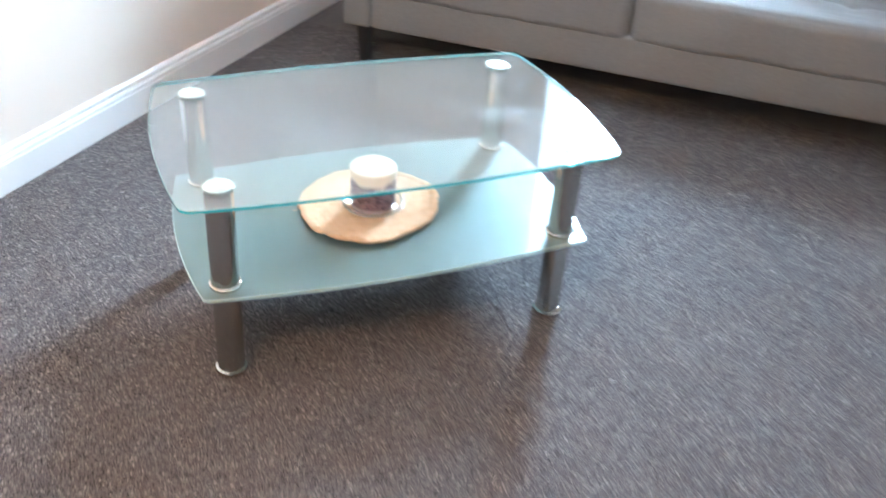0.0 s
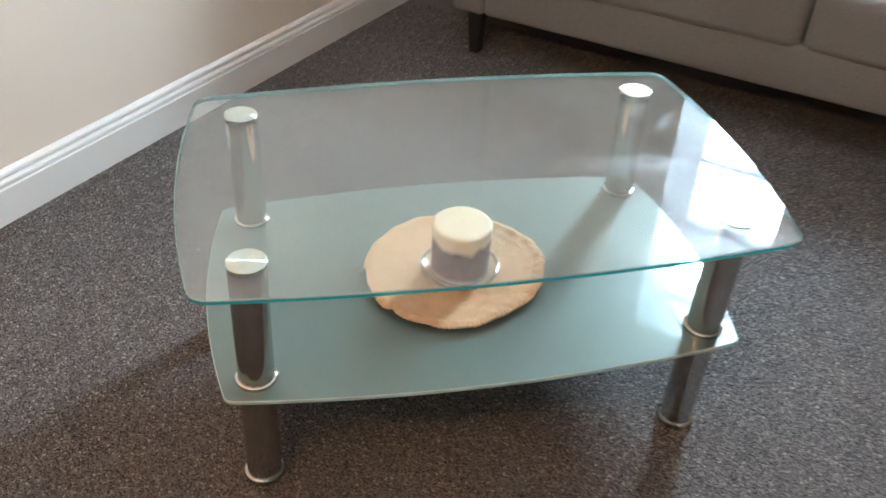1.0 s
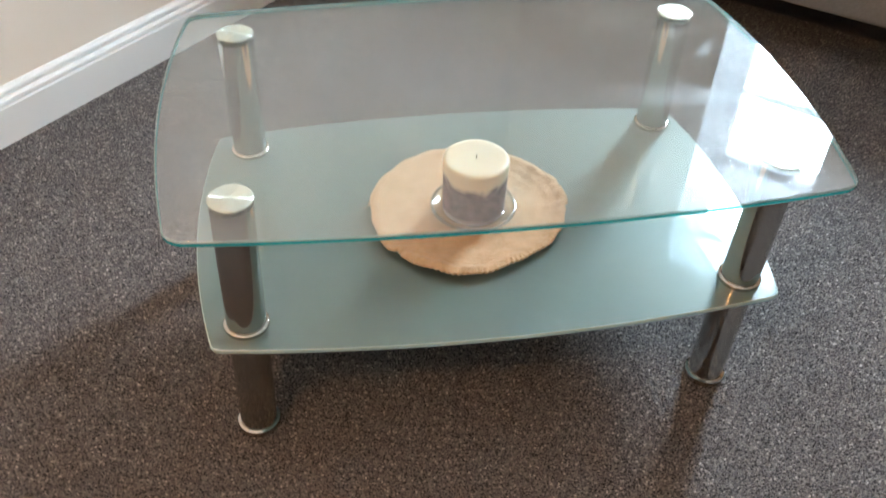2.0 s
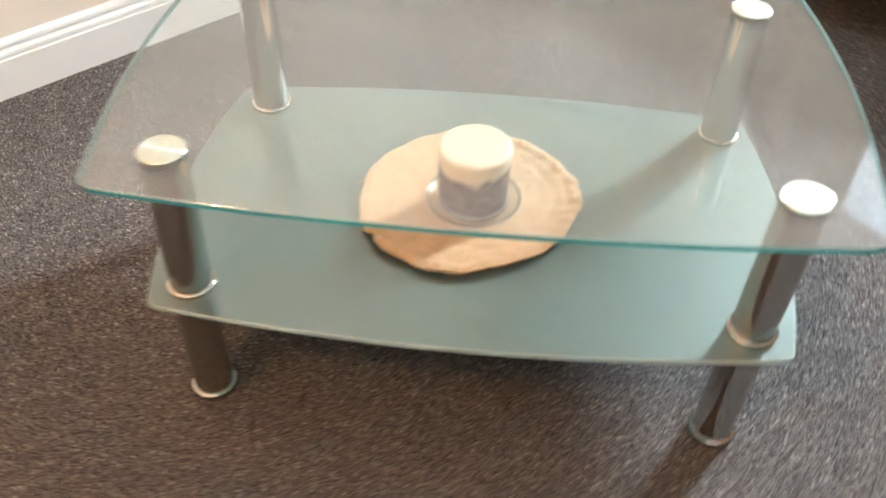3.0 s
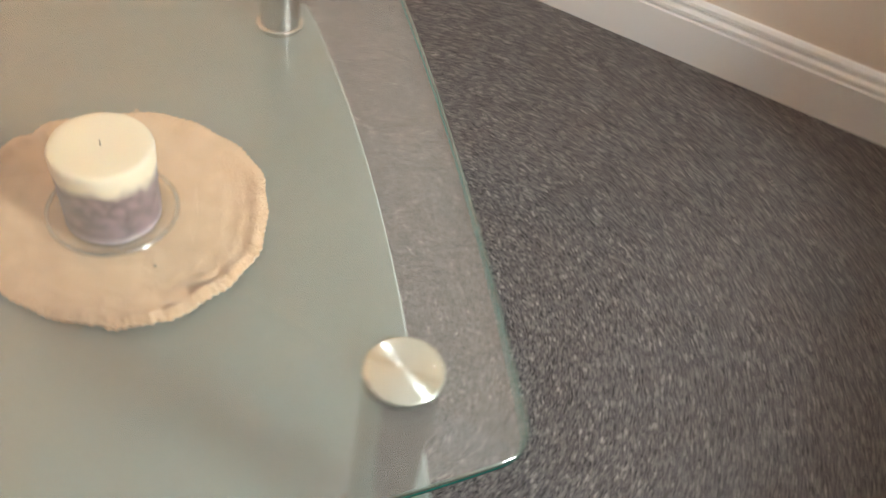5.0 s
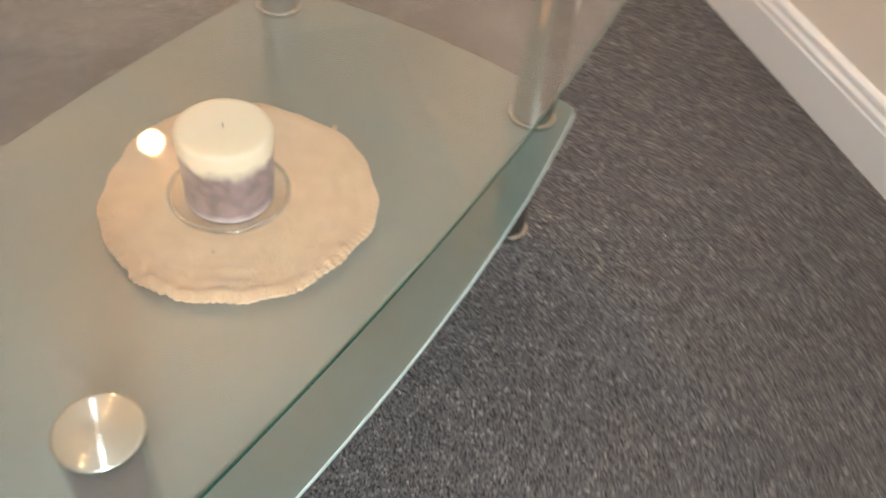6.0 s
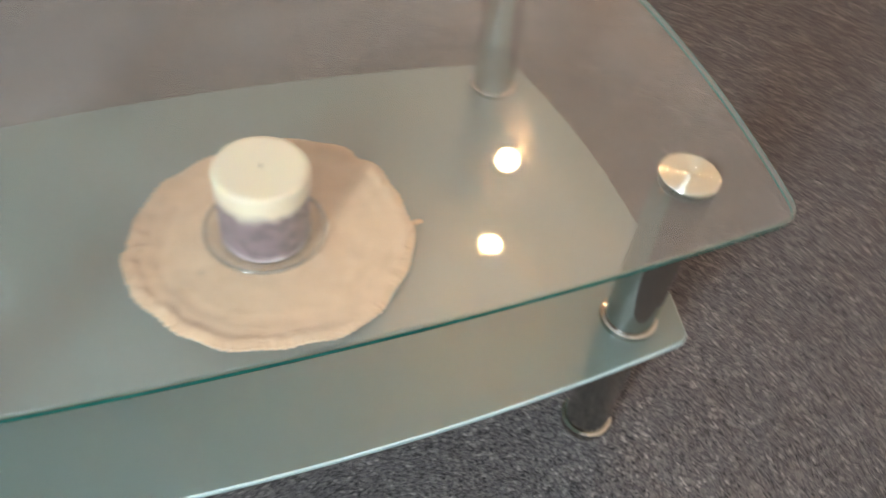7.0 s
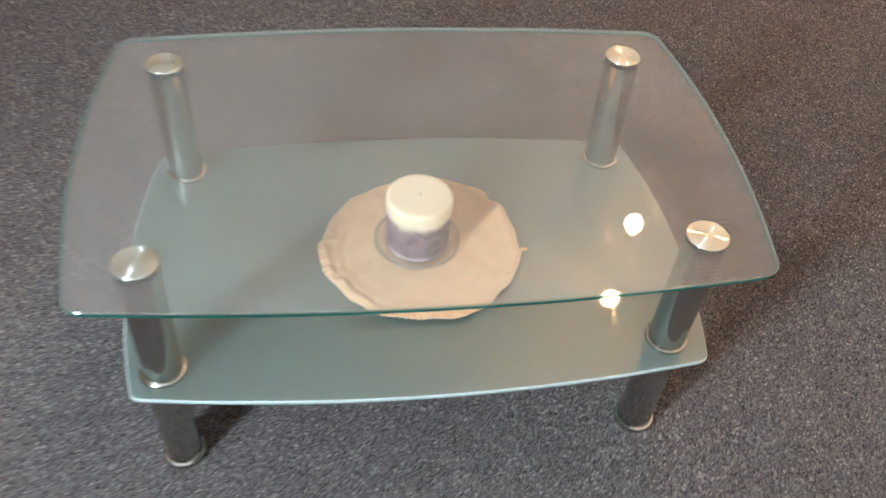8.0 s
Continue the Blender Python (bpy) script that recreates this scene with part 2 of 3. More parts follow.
def m_candle():
    n = Net("two_tone_wax")
    z = n.node("SeparateXYZ", {0: n.co}).outputs[2]
    drip = n.noise(70, 2, 0.5, n.stretch(1, 1, 0.25))
    edge = n.math("ADD", z, n.math("MULTIPLY", n.math("SUBTRACT", n.math("MULTIPLY_ADD", drip, 0.7, n.noise(26, 3, 0.5)), 0.85), 0.034))
    purple = n.mix(n.ramp(n.noise(95, 5, 0.72, None, 0.15), (0.41, 0.0), (0.59, 1.0)), (0.060, 0.032, 0.050, 1), (0.205, 0.132, 0.158, 1))
    flecks = n.ramp(n.noise(210, 2, 0.6), (0.60, 0.0), (0.68, 1.0))
    purple = n.mix(n.math("MULTIPLY", flecks, 0.15), purple, (0.52, 0.43, 0.47, 1))
    purple = n.mix(n.ramp(n.math("ADD", z, n.math("MULTIPLY", n.noise(60, 3), 0.014)), (0.008, 1.0), (0.018, 0.0)), purple, (0.66, 0.56, 0.58, 1))
    c = n.mix(n.ramp(edge, (0.063, 0.0), (0.077, 1.0)), purple, (0.87, 0.72, 0.52, 1))
    return n.principled(Base_Color=c, Roughness=0.5, Subsurface_Weight=0.25, Subsurface_Radius=(0.02, 0.012, 0.006), Subsurface_Scale=0.4,
                        Normal=n.bump(n.noise(120, 3), 0.15, 0.001))


def m_clear_dish():
    n = Net("dish_glass")
    t = n.node("BsdfTransparent", {"Color": (0.975, 0.98, 0.972, 1)}).outputs[0]
    g = n.node("BsdfGlossy", {"Roughness": 0.03}).outputs[0]
    return n.surface(n.node("MixShader", {0: n.schlick(0.042), 1: t, 2: g}).outputs[0])


def m_dish_rim():
    n = Net("dish_rim_glass")
    t = n.node("BsdfTransparent", {"Color": (0.80, 0.82, 0.80, 1)}).outputs[0]
    g = n.node("BsdfGlossy", {"Roughness": 0.05}).outputs[0]
    return n.surface(n.node("MixShader", {0: n.schlick(0.30), 1: t, 2: g}).outputs[0])


def m_plain(name, col, rough, metal=0.0, bump=0.1):
    n = Net(name)
    c = n.mix(n.noise(40, 4), (*[v * 0.85 for v in col], 1), (*col, 1))
    return n.principled(Base_Color=c, Roughness=rough, Metallic=metal, Normal=n.bump(n.noise(150, 3), bump, 0.001))


def m_bulb():
    n = Net("lit_bulb")
    e = n.node("Emission", {"Color": (1.0, 0.55, 0.235, 1), "Strength": BULB_STRENGTH}).outputs[0]
    return n.surface(e)


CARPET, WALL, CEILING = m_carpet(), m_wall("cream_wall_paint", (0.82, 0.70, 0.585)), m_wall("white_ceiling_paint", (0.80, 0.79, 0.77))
# darker than the cream wall to hold bounced fill light down
UNSEEN_WALL = m_wall("fill_curbing_beige", (0.56, 0.48, 0.39))
PAINT, GLASS, GLASS_EDGE = m_gloss_paint(), m_glass_clear(), m_glass_edge()
BEVEL, INNER_REFLECTION = m_glass_bevel(), m_inner_reflection()
FROST, FROST_EDGE, FROST_BEVEL = m_glass_frosted(), m_frosted_edge(), m_frosted_bevel()
STEEL, SPUN, CHROME = m_steel_tube(), m_spun_steel(), m_chrome()
SOFA = m_fabric("grey_sofa_fabric", (0.17, 0.158, 0.148), (0.27, 0.255, 0.24))
SUEDE, WAX, DISH, DISH_RIM = m_mat_cloth(), m_candle(), m_clear_dish(), m_dish_rim()
BLACK_WOOD = m_plain("black_stained_wood", (0.016, 0.015, 0.016), 0.45)
WICK = m_plain("waxed_wick", (0.22, 0.17, 0.115), 0.9)
UPVC = m_plain("white_window_frame", (0.78, 0.79, 0.8), 0.35, 0, 0.02)
REVEAL = m_plain("grey_lining_paint", (0.56, 0.58, 0.60), 0.5, 0, 0.03)
BRASS = m_plain("aged_brass", (0.55, 0.42, 0.22), 0.35, 1.0, 0.05)
CORD = m_plain("white_flex", (0.7, 0.69, 0.66), 0.5)
BULB = m_bulb()
PANE = m_clear_dish()


# ---------------------------------------------------------------- mesh helpers
def finish(ob, bm, material, smooth=True):
    me = bpy.data.meshes.new(ob if isinstance(ob, str) else ob.name)
    bmesh.ops.recalc_face_normals(bm, faces=bm.faces)
    for f in bm.faces:
        f.smooth = smooth
    bm.to_mesh(me)
    bm.free()
    for m in material if isinstance(material, (list, tuple)) else [material]:
        me.materials.append(m)
    if smooth:
        me.set_sharp_from_angle(angle=radians(38))
    for f in me.polygons:
        if f.loop_total > 8:
            f.use_smooth = False
    return me


def part(name, bm, material, parent, label="", smooth=True):
    """One mesh object under a thing or a part."""
    ob = new(name, finish(name, bm, material, smooth))
    ob.parent = parent
    if label:
        tagged(ob, label)
    return ob


def thing(name, bm, material, label, category, group="", kind="", smooth=True):
    return tagged(new(name, finish(name, bm, material, smooth)), label, category, group, kind)


def empty(name, m, label, category, group=""):
    ob = new(name)
    ob.matrix_world = m
    ob.empty_display_size = 0.05
    return tagged(ob, label, category, group)


def box(bm, lo, hi, bevel=0.0, m=None, seg=2):
    lo, hi = Vector(lo), Vector(hi)
    got = bmesh.ops.create_cube(bm, size=1, matrix=Matrix.Translation((lo + hi) / 2) @ Matrix.Diagonal((*(hi - lo), 1)))["verts"]
    if bevel:
        edges = {e for v in got for e in v.link_edges}
        out = bmesh.ops.bevel(bm, geom=list(edges), offset=bevel, segments=seg, affect="EDGES", profile=0.5)
        got = [v for v in set(out["verts"]) | set(v for v in got if v.is_valid)]
    if m is not None:
        bmesh.ops.transform(bm, matrix=m, verts=[v for v in got if v.is_valid])
    return bm


def lathe(profile, seg=48, m=None):
    """Turn (r, z) pairs about z; r = 0 closes to a point."""
    bm = bmesh.new()
    rings = []
    for r, z in profile:
        if r == 0:
            rings.append([bm.verts.new((0, 0, z))])
        else:
            rings.append([bm.verts.new((r * math.cos(2 * math.pi * i / seg), r * math.sin(2 * math.pi * i / seg), z)) for i in range(seg)])
    for a, b in zip(rings, rings[1:]):
        for i in range(seg):
            j = (i + 1) % seg
            if len(a) == 1 and len(b) > 1:
                bm.faces.new((a[0], b[i], b[j]))
            elif len(b) == 1 and len(a) > 1:
                bm.faces.new((a[i], a[j], b[0]))
            elif len(a) > 1:
                bm.faces.new((a[i], a[j], b[j], b[i]))
    if m is not None:
        bmesh.ops.transform(bm, matrix=m, verts=bm.verts)
    return bm


def cushion(size, r, bulge, n=14, wrinkle=0.0, m=None, seed=0, tuft=0.0):
    """A soft padded block, centred on the origin."""
    bm = bmesh.new()
    bmesh.ops.create_cube(bm, size=2)
    bmesh.ops.subdivide_edges(bm, edges=bm.edges, cuts=n, use_grid_fill=True)
    h = Vector(size) / 2
    for v in bm.verts:
        p = v.co.copy()
        q = Vector([math.copysign(abs(c) ** 0.75, c) * k for c, k in zip(p, h)])
        inner = Vector([max(-k + r, min(k - r, c)) for c, k in zip(q, h)])
        d = q - inner
        if d.length > 1e-9:
            q = inner + d.normalized() * r * min(1.0, d.length / r * 1.0) if d.length < r else inner + d.normalized() * r
        soft = (1 - p.x ** 2) * (1 - p.y ** 2)
        q.z += math.copysign(bulge * soft, p.z) * (abs(p.z) > 0.99)
        q.y += math.copysign(bulge * 0.6 * (1 - p.x ** 2) * (1 - p.z ** 2), p.y) * (abs(p.y) > 0.99)
        if wrinkle:
            w = noise.noise(q * 7 + Vector((seed, 0, 0))) * wrinkle
            q += p.normalized() * w
        if tuft and p.z > 0.99:
            gx = abs((q.x / tuft + 0.5) % 1 - 0.5) * tuft
            gy = abs(((q.y + h.y) / tuft + 0.5) % 1 - 0.5) * tuft if q.y + h.y > tuft * 0.5 else tuft * 0.5
            q.z -= 0.012 * math.exp(-(gx * gx + gy * gy) / 0.0007) + 0.005 * max(math.exp(-(gx / 0.009) ** 2) * (gy < tuft * 0.49), math.exp(-(gy / 0.009) ** 2))
        v.co = q
    if m is not None:
        bmesh.ops.transform(bm, matrix=m, verts=bm.verts)
    return bm


# ---------------------------------------------------------------- the room
def room_part(name, lo, hi, material, label, category="wall", kind="structure"):
    return thing(name, box(bmesh.new(), lo, hi, 0, ROOM), material, label, category, kind=kind, smooth=False)


T = 0.2
SKIN = 0.018        # skirting board thickness: the wall face stands behind the board's foot
floor = room_part("floor", (S_BACK - T, -D_FAR - T, -0.15), (S_WIN + T, SKIN + T, -0.003), m_carpet_far(), "dark grey speckled carpet over the whole floor", "floor")
room_part("ceiling", (S_BACK - T, -D_FAR - T, CEIL), (S_WIN + T, SKIN + T, CEIL + 0.15), CEILING, "plain white painted ceiling", "ceiling")
room_part("wall_north", (S_BACK, SKIN, 0), (S_WIN, SKIN + T, CEIL), WALL, "cream painted plaster wall behind the skirting board")
# two unseen walls added to close the room; their beige limits the bounce
room_part("wall_south", (S_BACK, -D_FAR - T, 0), (S_WIN, -D_FAR, CEIL), UNSEEN_WALL, "unseen wall across the room, dark beige to curb fill light")
room_part("wall_west", (S_BACK - T, -D_FAR - T, 0), (S_BACK, SKIN + T, CEIL), UNSEEN_WALL, "unseen wall far from the window, dark beige to curb fill light")
# window wall: four pieces round the opening, one mesh
W0, W1, WZ0, WZ1, WT = 0.849, 1.337, 0.92, 2.03, 0.42
bm = bmesh.new()
for lo, hi in (((S_WIN, -D_FAR - T, 0), (S_WIN + WT, -W1, CEIL)), ((S_WIN, -W0, 0), (S_WIN + WT, SKIN + T, CEIL)),
               ((S_WIN, -W1, 0), (S_WIN + WT, -W0, WZ0)), ((S_WIN, -W1, WZ1), (S_WIN + WT, -W0, CEIL))):
    box(bm, lo, hi, 0, ROOM)
thing("wall_east", bm, WALL, "cream painted wall with the narrow window", "wall", kind="structure", smooth=False)


def skirting(name, length, m, label):
    prof = ((0, -0.003), (0, 0.079), (-0.0030, 0.081), (-0.0035, 0.0835), (-0.001, 0.087), (-0.0020, 0.093), (-0.0085, 0.0975), (-0.0090, 0.1015),
            (-0.0060, 0.105), (-0.0075, 0.111), (-0.0135, 0.1165), (-SKIN, 0.118), (-SKIN, -0.003))
    bm = bmesh.new()
    a = [bm.verts.new((0, -y, z)) for y, z in prof]
    b = [bm.verts.new((length, -y, z)) for y, z in prof]
    k = len(prof)
    for i in range(k):
        bm.faces.new((a[i], a[(i + 1) % k], b[(i + 1) % k], b[i]))
    bm.faces.new(a)
    bm.faces.new(b)
    bmesh.ops.transform(bm, matrix=m, verts=bm.verts)
    return thing(name, bm, PAINT, label, "skirting board", kind="structure", smooth=False)


skirting("baseboard", S_WIN - S_BACK, ROOM @ Matrix.Translation((S_BACK, 0, 0)), "white gloss moulded skirting board along the wall")
skirting("baseboard_east", D_FAR - 0.02, ROOM @ Matrix.Translation((S_WIN - SKIN, -0.004, 0)) @ Matrix.Rotation(radians(-90), 4, "Z"), "white gloss moulded skirting board under the window")

def carpet_pile(pitch=0.0034):
    """Short twisted tufts over the part of the floor that lies open in front of the walls and the sofa."""
    rng = np.random.default_rng(7)
    xs, ys = np.meshgrid(np.arange(-1.75, 2.1, pitch), np.arange(-1.35, 1.95, pitch))
    p = np.stack([xs.ravel(), ys.ravel()], 1)
    p += rng.uniform(-0.5, 0.5, p.shape) * pitch * 0.9
    a = radians(47.2)
    q = p - np.array([-0.511, 0.993])
    along, out = q @ np.array([math.cos(a), math.sin(a)]), q @ np.array([math.sin(a), -math.cos(a)])
    p = p[(out > 0.001) & (along < 1.05) & (out < 3.2)]
    n = len(p)
    turn, r = rng.uniform(0, 2 * math.pi, n), pitch * rng.uniform(0.65, 1.05, n)
    h = rng.uniform(0.0009, 0.0027, n)
    co = np.zeros((n, 4, 3))
    for k in range(3):
        co[:, k, 0] = p[:, 0] + r * np.cos(turn + k * 2.0944)
        co[:, k, 1] = p[:, 1] + r * np.sin(turn + k * 2.0944)
        co[:, k, 2] = -0.0034
    lean = rng.normal(0, 0.0011, (n, 2))
    co[:, 3, :2] = p + lean
    co[:, 3, 2] = -0.003 + h
    tri = np.array([(0, 1, 3), (1, 2, 3), (2, 0, 3)])
    faces = (np.arange(n)[:, None, None] * 4 + tri[None]).reshape(-1)
    me = bpy.data.meshes.new("carpet_pile")
    me.vertices.add(n * 4)
    me.vertices.foreach_set("co", co.reshape(-1))
    me.loops.add(len(faces))
    me.loops.foreach_set("vertex_index", faces.astype(np.int32))
    me.polygons.add(n * 3)
    me.polygons.foreach_set("loop_start", np.arange(0, n * 9, 3, dtype=np.int32))
    me.update(calc_edges=True)
    me.materials.append(CARPET)
    ob = new("carpet_pile", me)
    ob.parent = floor
    tagged(ob, "short twisted dark grey and beige tufts", kind="stuff")


carpet_pile()

# window: frame, bar, sill and two panes, set deep in the wall
win = empty("window_1", ROOM @ Matrix.Translation((S_WIN + 0.30, -(W0 + W1) / 2, WZ0)), "narrow white framed window with one cross bar", "window")
tagged(win, kind="structure")
ww, wh = (W1 - W0) / 2, WZ1 - WZ0
LEFT, RIGHT = 0.062, 0.030          # widths of the two stiles
for lo, hi in (((-0.03, -ww, 0), (0.03, -ww + RIGHT, wh)), ((-0.03, ww - LEFT, 0), (0.03, ww, wh)),
               ((-0.03, -ww + RIGHT, 0), (0.03, ww - LEFT, 0.045)), ((-0.03, -ww + RIGHT, wh - 0.03), (0.03, ww - LEFT, wh))):
    part("window_frame", box(bmesh.new(), lo, hi, 0.004), UPVC, win)
bar = 1.688 - WZ0
part("glazing_bar", box(bmesh.new(), (-0.025, -ww + RIGHT, bar - 0.010), (0.025, ww - LEFT, bar + 0.010), 0.003), UPVC, win)
for z0, z1 in ((0.045, bar - 0.010), (bar + 0.010, wh - 0.03)):
    p = part("pane", box(bmesh.new(), (-0.002, -ww + RIGHT, z0), (0.002, ww - LEFT, z1)), PANE, win)
    p.visible_shadow = False
for lo, hi in (((-0.298, -ww + 0.0005, 0.024), (-0.031, -ww + 0.006, wh - 0.004)), ((-0.298, -ww + 0.0065, wh - 0.006), (-0.031, ww - 0.0065, wh - 0.0005))):
    part("reveal_board", box(bmesh.new(), lo, hi, 0.001), REVEAL, win, "blue-grey painted lining board")
# the splayed lining runs from the wall's face back to the pane, with two shallow beads
splay = bmesh.new()
run = ((-0.298, 0.0005), (-0.215, 0.0165), (-0.211, 0.0125), (-0.203, 0.0145), (-0.199, 0.0200), (-0.092, 0.0405), (-0.088, 0.0365), (-0.080, 0.0385), (-0.076, 0.0440), (-0.0315, LEFT - 0.001), (-0.0315, 0.0005))
rings = [[splay.verts.new((x, ww - y, z)) for x, y in run] for z in (0.024, wh - 0.008)]
for i in range(len(run)):
    j = (i + 1) % len(run)
    splay.faces.new((rings[0][i], rings[0][j], rings[1][j], rings[1][i]))
for ring in rings:
    splay.faces.new(ring)
part("reveal_board", splay, REVEAL, win, "splayed blue-grey lining board with two beads", smooth=False)
part("window_sill", box(bmesh.new(), (-0.34, -ww + 0.002, 0.002), (-0.03, ww - 0.002, 0.022), 0.006), UPVC, win)


# ---------------------------------------------------------------- pendant lamp
def pendant():
    p = empty("pendant_lamp", Matrix.Translation((-1.04, -1.29, 0)), "lit bare bulb hanging on a white cord", "lamp")
    part("ceiling_rose", lathe([(0, CEIL - 0.03), (0.012, CEIL - 0.03), (0.04, CEIL - 0.012), (0.045, CEIL), (0, CEIL)]), CORD, p)
    part("cord", lathe([(0, 2.0), (0.0035, 2.0), (0.0035, CEIL - 0.025), (0, CEIL - 0.025)], 12), CORD, p)
    part("lamp_holder", lathe([(0, 1.932), (0.019, 1.932), (0.020, 1.937), (0.020, 1.985), (0.012, 2.003), (0, 2.006)], 24), BRASS, p)
    part("bulb", lathe([(0, 1.876)] + [(0.032 * math.sin(a), 1.908 - 0.032 * math.cos(a)) for a in [math.pi * k / 24 for k in range(1, 20)]] + [(0.0155, 1.937), (0, 1.937)], 48), BULB, p, "glowing warm white bulb")
    return p


pendant()


# ---------------------------------------------------------------- coffee table
def outline(cx, cy, mx, my, r, n=96):
    """A rectangle with bowed sides and rounded corners: corners at (cx, cy), side middles at mx and my."""
    def side(a, b, bow):
        d = Vector((b[0] - a[0], b[1] - a[1]))
        nrm = Vector((d.y, -d.x)).normalized()
        return [Vector(a) + d * t + nrm * bow * 4 * t * (1 - t) for t in [i / n for i in range(n + 1)]]
    c = [(-cx, -cy), (cx, -cy), (cx, cy), (-cx, cy)]
    sides = [side(c[i], c[(i + 1) % 4], (my - cy, mx - cx, my - cy, mx - cx)[i]) for i in range(4)]
    pts = []
    for i in range(4):
        s, nxt = sides[i], sides[(i + 1) % 4]
        keep = [p for p in s if (p - s[0]).length > r and (p - s[-1]).length > r]
        p0, corner, p1 = keep[-1], s[-1], [p for p in nxt if (p - nxt[0]).length > r][0]
        pts += keep
        pts += [p0 * (1 - t) ** 2 + corner * 2 * t * (1 - t) + p1 * t * t for t in [j / 8 for j in range(1, 8)]]
    return pts


def plate(pts, z0, z1, bev, core=0.0, slope=1.0):
    """A flat plate with slightly rounded rims; material 0 on its faces, 1 on its edge, 2 on the polished bevels."""
    bm = bmesh.new()
    def inset(k):
        n = len(pts)
        out = []
        for i, p in enumerate(pts):
            t = (pts[(i + 1) % n] - pts[i - 1]).normalized()
            out.append(p + Vector((-t.y, t.x)) * k)
        return out
    w = bev * slope
    levels = [(bev, z0), (bev * 0.3, z0 + bev * 0.3), (0, z0 + bev), (0, z1 - bev), (w * 0.25, z1 - bev * 0.5), (w * 0.6, z1 - bev * 0.15), (w, z1)]
    rings = [[bm.verts.new((p.x, p.y, z)) for p in inset(k)] for k, z in levels]
    for level, (a, b) in enumerate(zip(rings, rings[1:])):
        for i in range(len(a)):
            f = bm.faces.new((a[i], a[(i + 1) % len(a)], b[(i + 1) % len(a)], b[i]))
            f.material_index = 2 if level > 2 else 1
    bm.faces.new(rings[0])
    bm.faces.new(rings[-1])
    # extra inset ring, material 3: the edge's inner reflection as plain colour
    if core:
        low, high = ([bm.verts.new((p.x, p.y, z)) for p in inset(core)] for z in (z0 + 0.0012, z1 - 0.0016))
        for i in range(len(low)):
            j = (i + 1) % len(low)
            bm.faces.new((low[i], low[j], high[j], high[i])).material_index = 3
    return bm


def coffee_table():
    t = empty("coffee_table", Matrix.Identity(4), "two-tier glass coffee table with brushed steel legs", "coffee table")
    part("tabletop", plate(outline(0.4345, 0.2775, 0.4615, 0.3005, 0.022), TOP_Z - 0.0082, TOP_Z, 0.0022, 0.0012, 1.0), [GLASS, GLASS_EDGE, BEVEL, INNER_REFLECTION], t, "clear glass top with bowed green edges")
    shelf_plate = plate(outline(0.4055, 0.2490, 0.4345, 0.2775, 0.010), SHELF_Z - 0.007, SHELF_Z, 0.0017, 0.0, 1.0)
    bmesh.ops.translate(shelf_plate, verts=shelf_plate.verts, vec=(-0.006, -0.002, 0))
    part("shelf", shelf_plate, [FROST, FROST_EDGE, FROST_BEVEL], t, "frosted pale green glass shelf with bowed edges")
    r = 0.0275
    # the legs lean a little: the feet stand off the plumb line of their caps
    for x, y, dx, dy in ((-0.3595, -0.2055, -0.0105, -0.004), (0.3595, -0.2055, -0.0105, -0.004), (-0.3595, 0.2055, 0.0005, -0.0055), (0.3595, 0.2055, 0.0005, -0.0055)):
        lean = Matrix(((1, 0, -dx / TOP_Z, dx), (0, 1, -dy / TOP_Z, dy), (0, 0, 1, 0), (0, 0, 0, 1)))
        leg = part("leg", lathe([(0, 0.006), (r, 0.006), (r, SHELF_Z - 0.007), (0, SHELF_Z - 0.007)], m=lean), STEEL, t)
        leg.location = (x, y, 0)
        part("foot", lathe([(0, -0.003), (0.030, -0.003), (0.0325, 0.0), (0.0328, 0.005), (0.0315, 0.009), (r + 0.0003, 0.0105), (r + 0.0003, 0.012), (0, 0.012)], m=lean), CHROME, leg, "polished chrome foot ring")
        part("collar", lathe([(0, SHELF_Z), (0.0312, SHELF_Z), (0.0316, SHELF_Z + 0.001), (0.0312, SHELF_Z + 0.0058), (0.0300, SHELF_Z + 0.0070), (r + 0.0004, SHELF_Z + 0.0075), (0, SHELF_Z + 0.0075)], m=lean), CHROME, leg, "polished chrome collar")
        part("upper_tube", lathe([(0, SHELF_Z + 0.004), (r, SHELF_Z + 0.004), (r, TOP_Z - 0.0085), (0, TOP_Z - 0.0085)], m=lean), STEEL, leg)
        part("cap", lathe([(0, TOP_Z + 0.0002), (r + 0.0008, TOP_Z + 0.0002), (r + 0.0009, TOP_Z + 0.0008), (r + 0.0002, TOP_Z + 0.0016), (r - 0.0012, TOP_Z + 0.0021), (r - 0.0016, TOP_Z + 0.00215), (r * 0.5, TOP_Z + 0.0022), (0.0006, TOP_Z + 0.0023), (0, TOP_Z + 0.0023)], 64), SPUN, leg, "spun steel cap disc")
    return t


coffee_table()


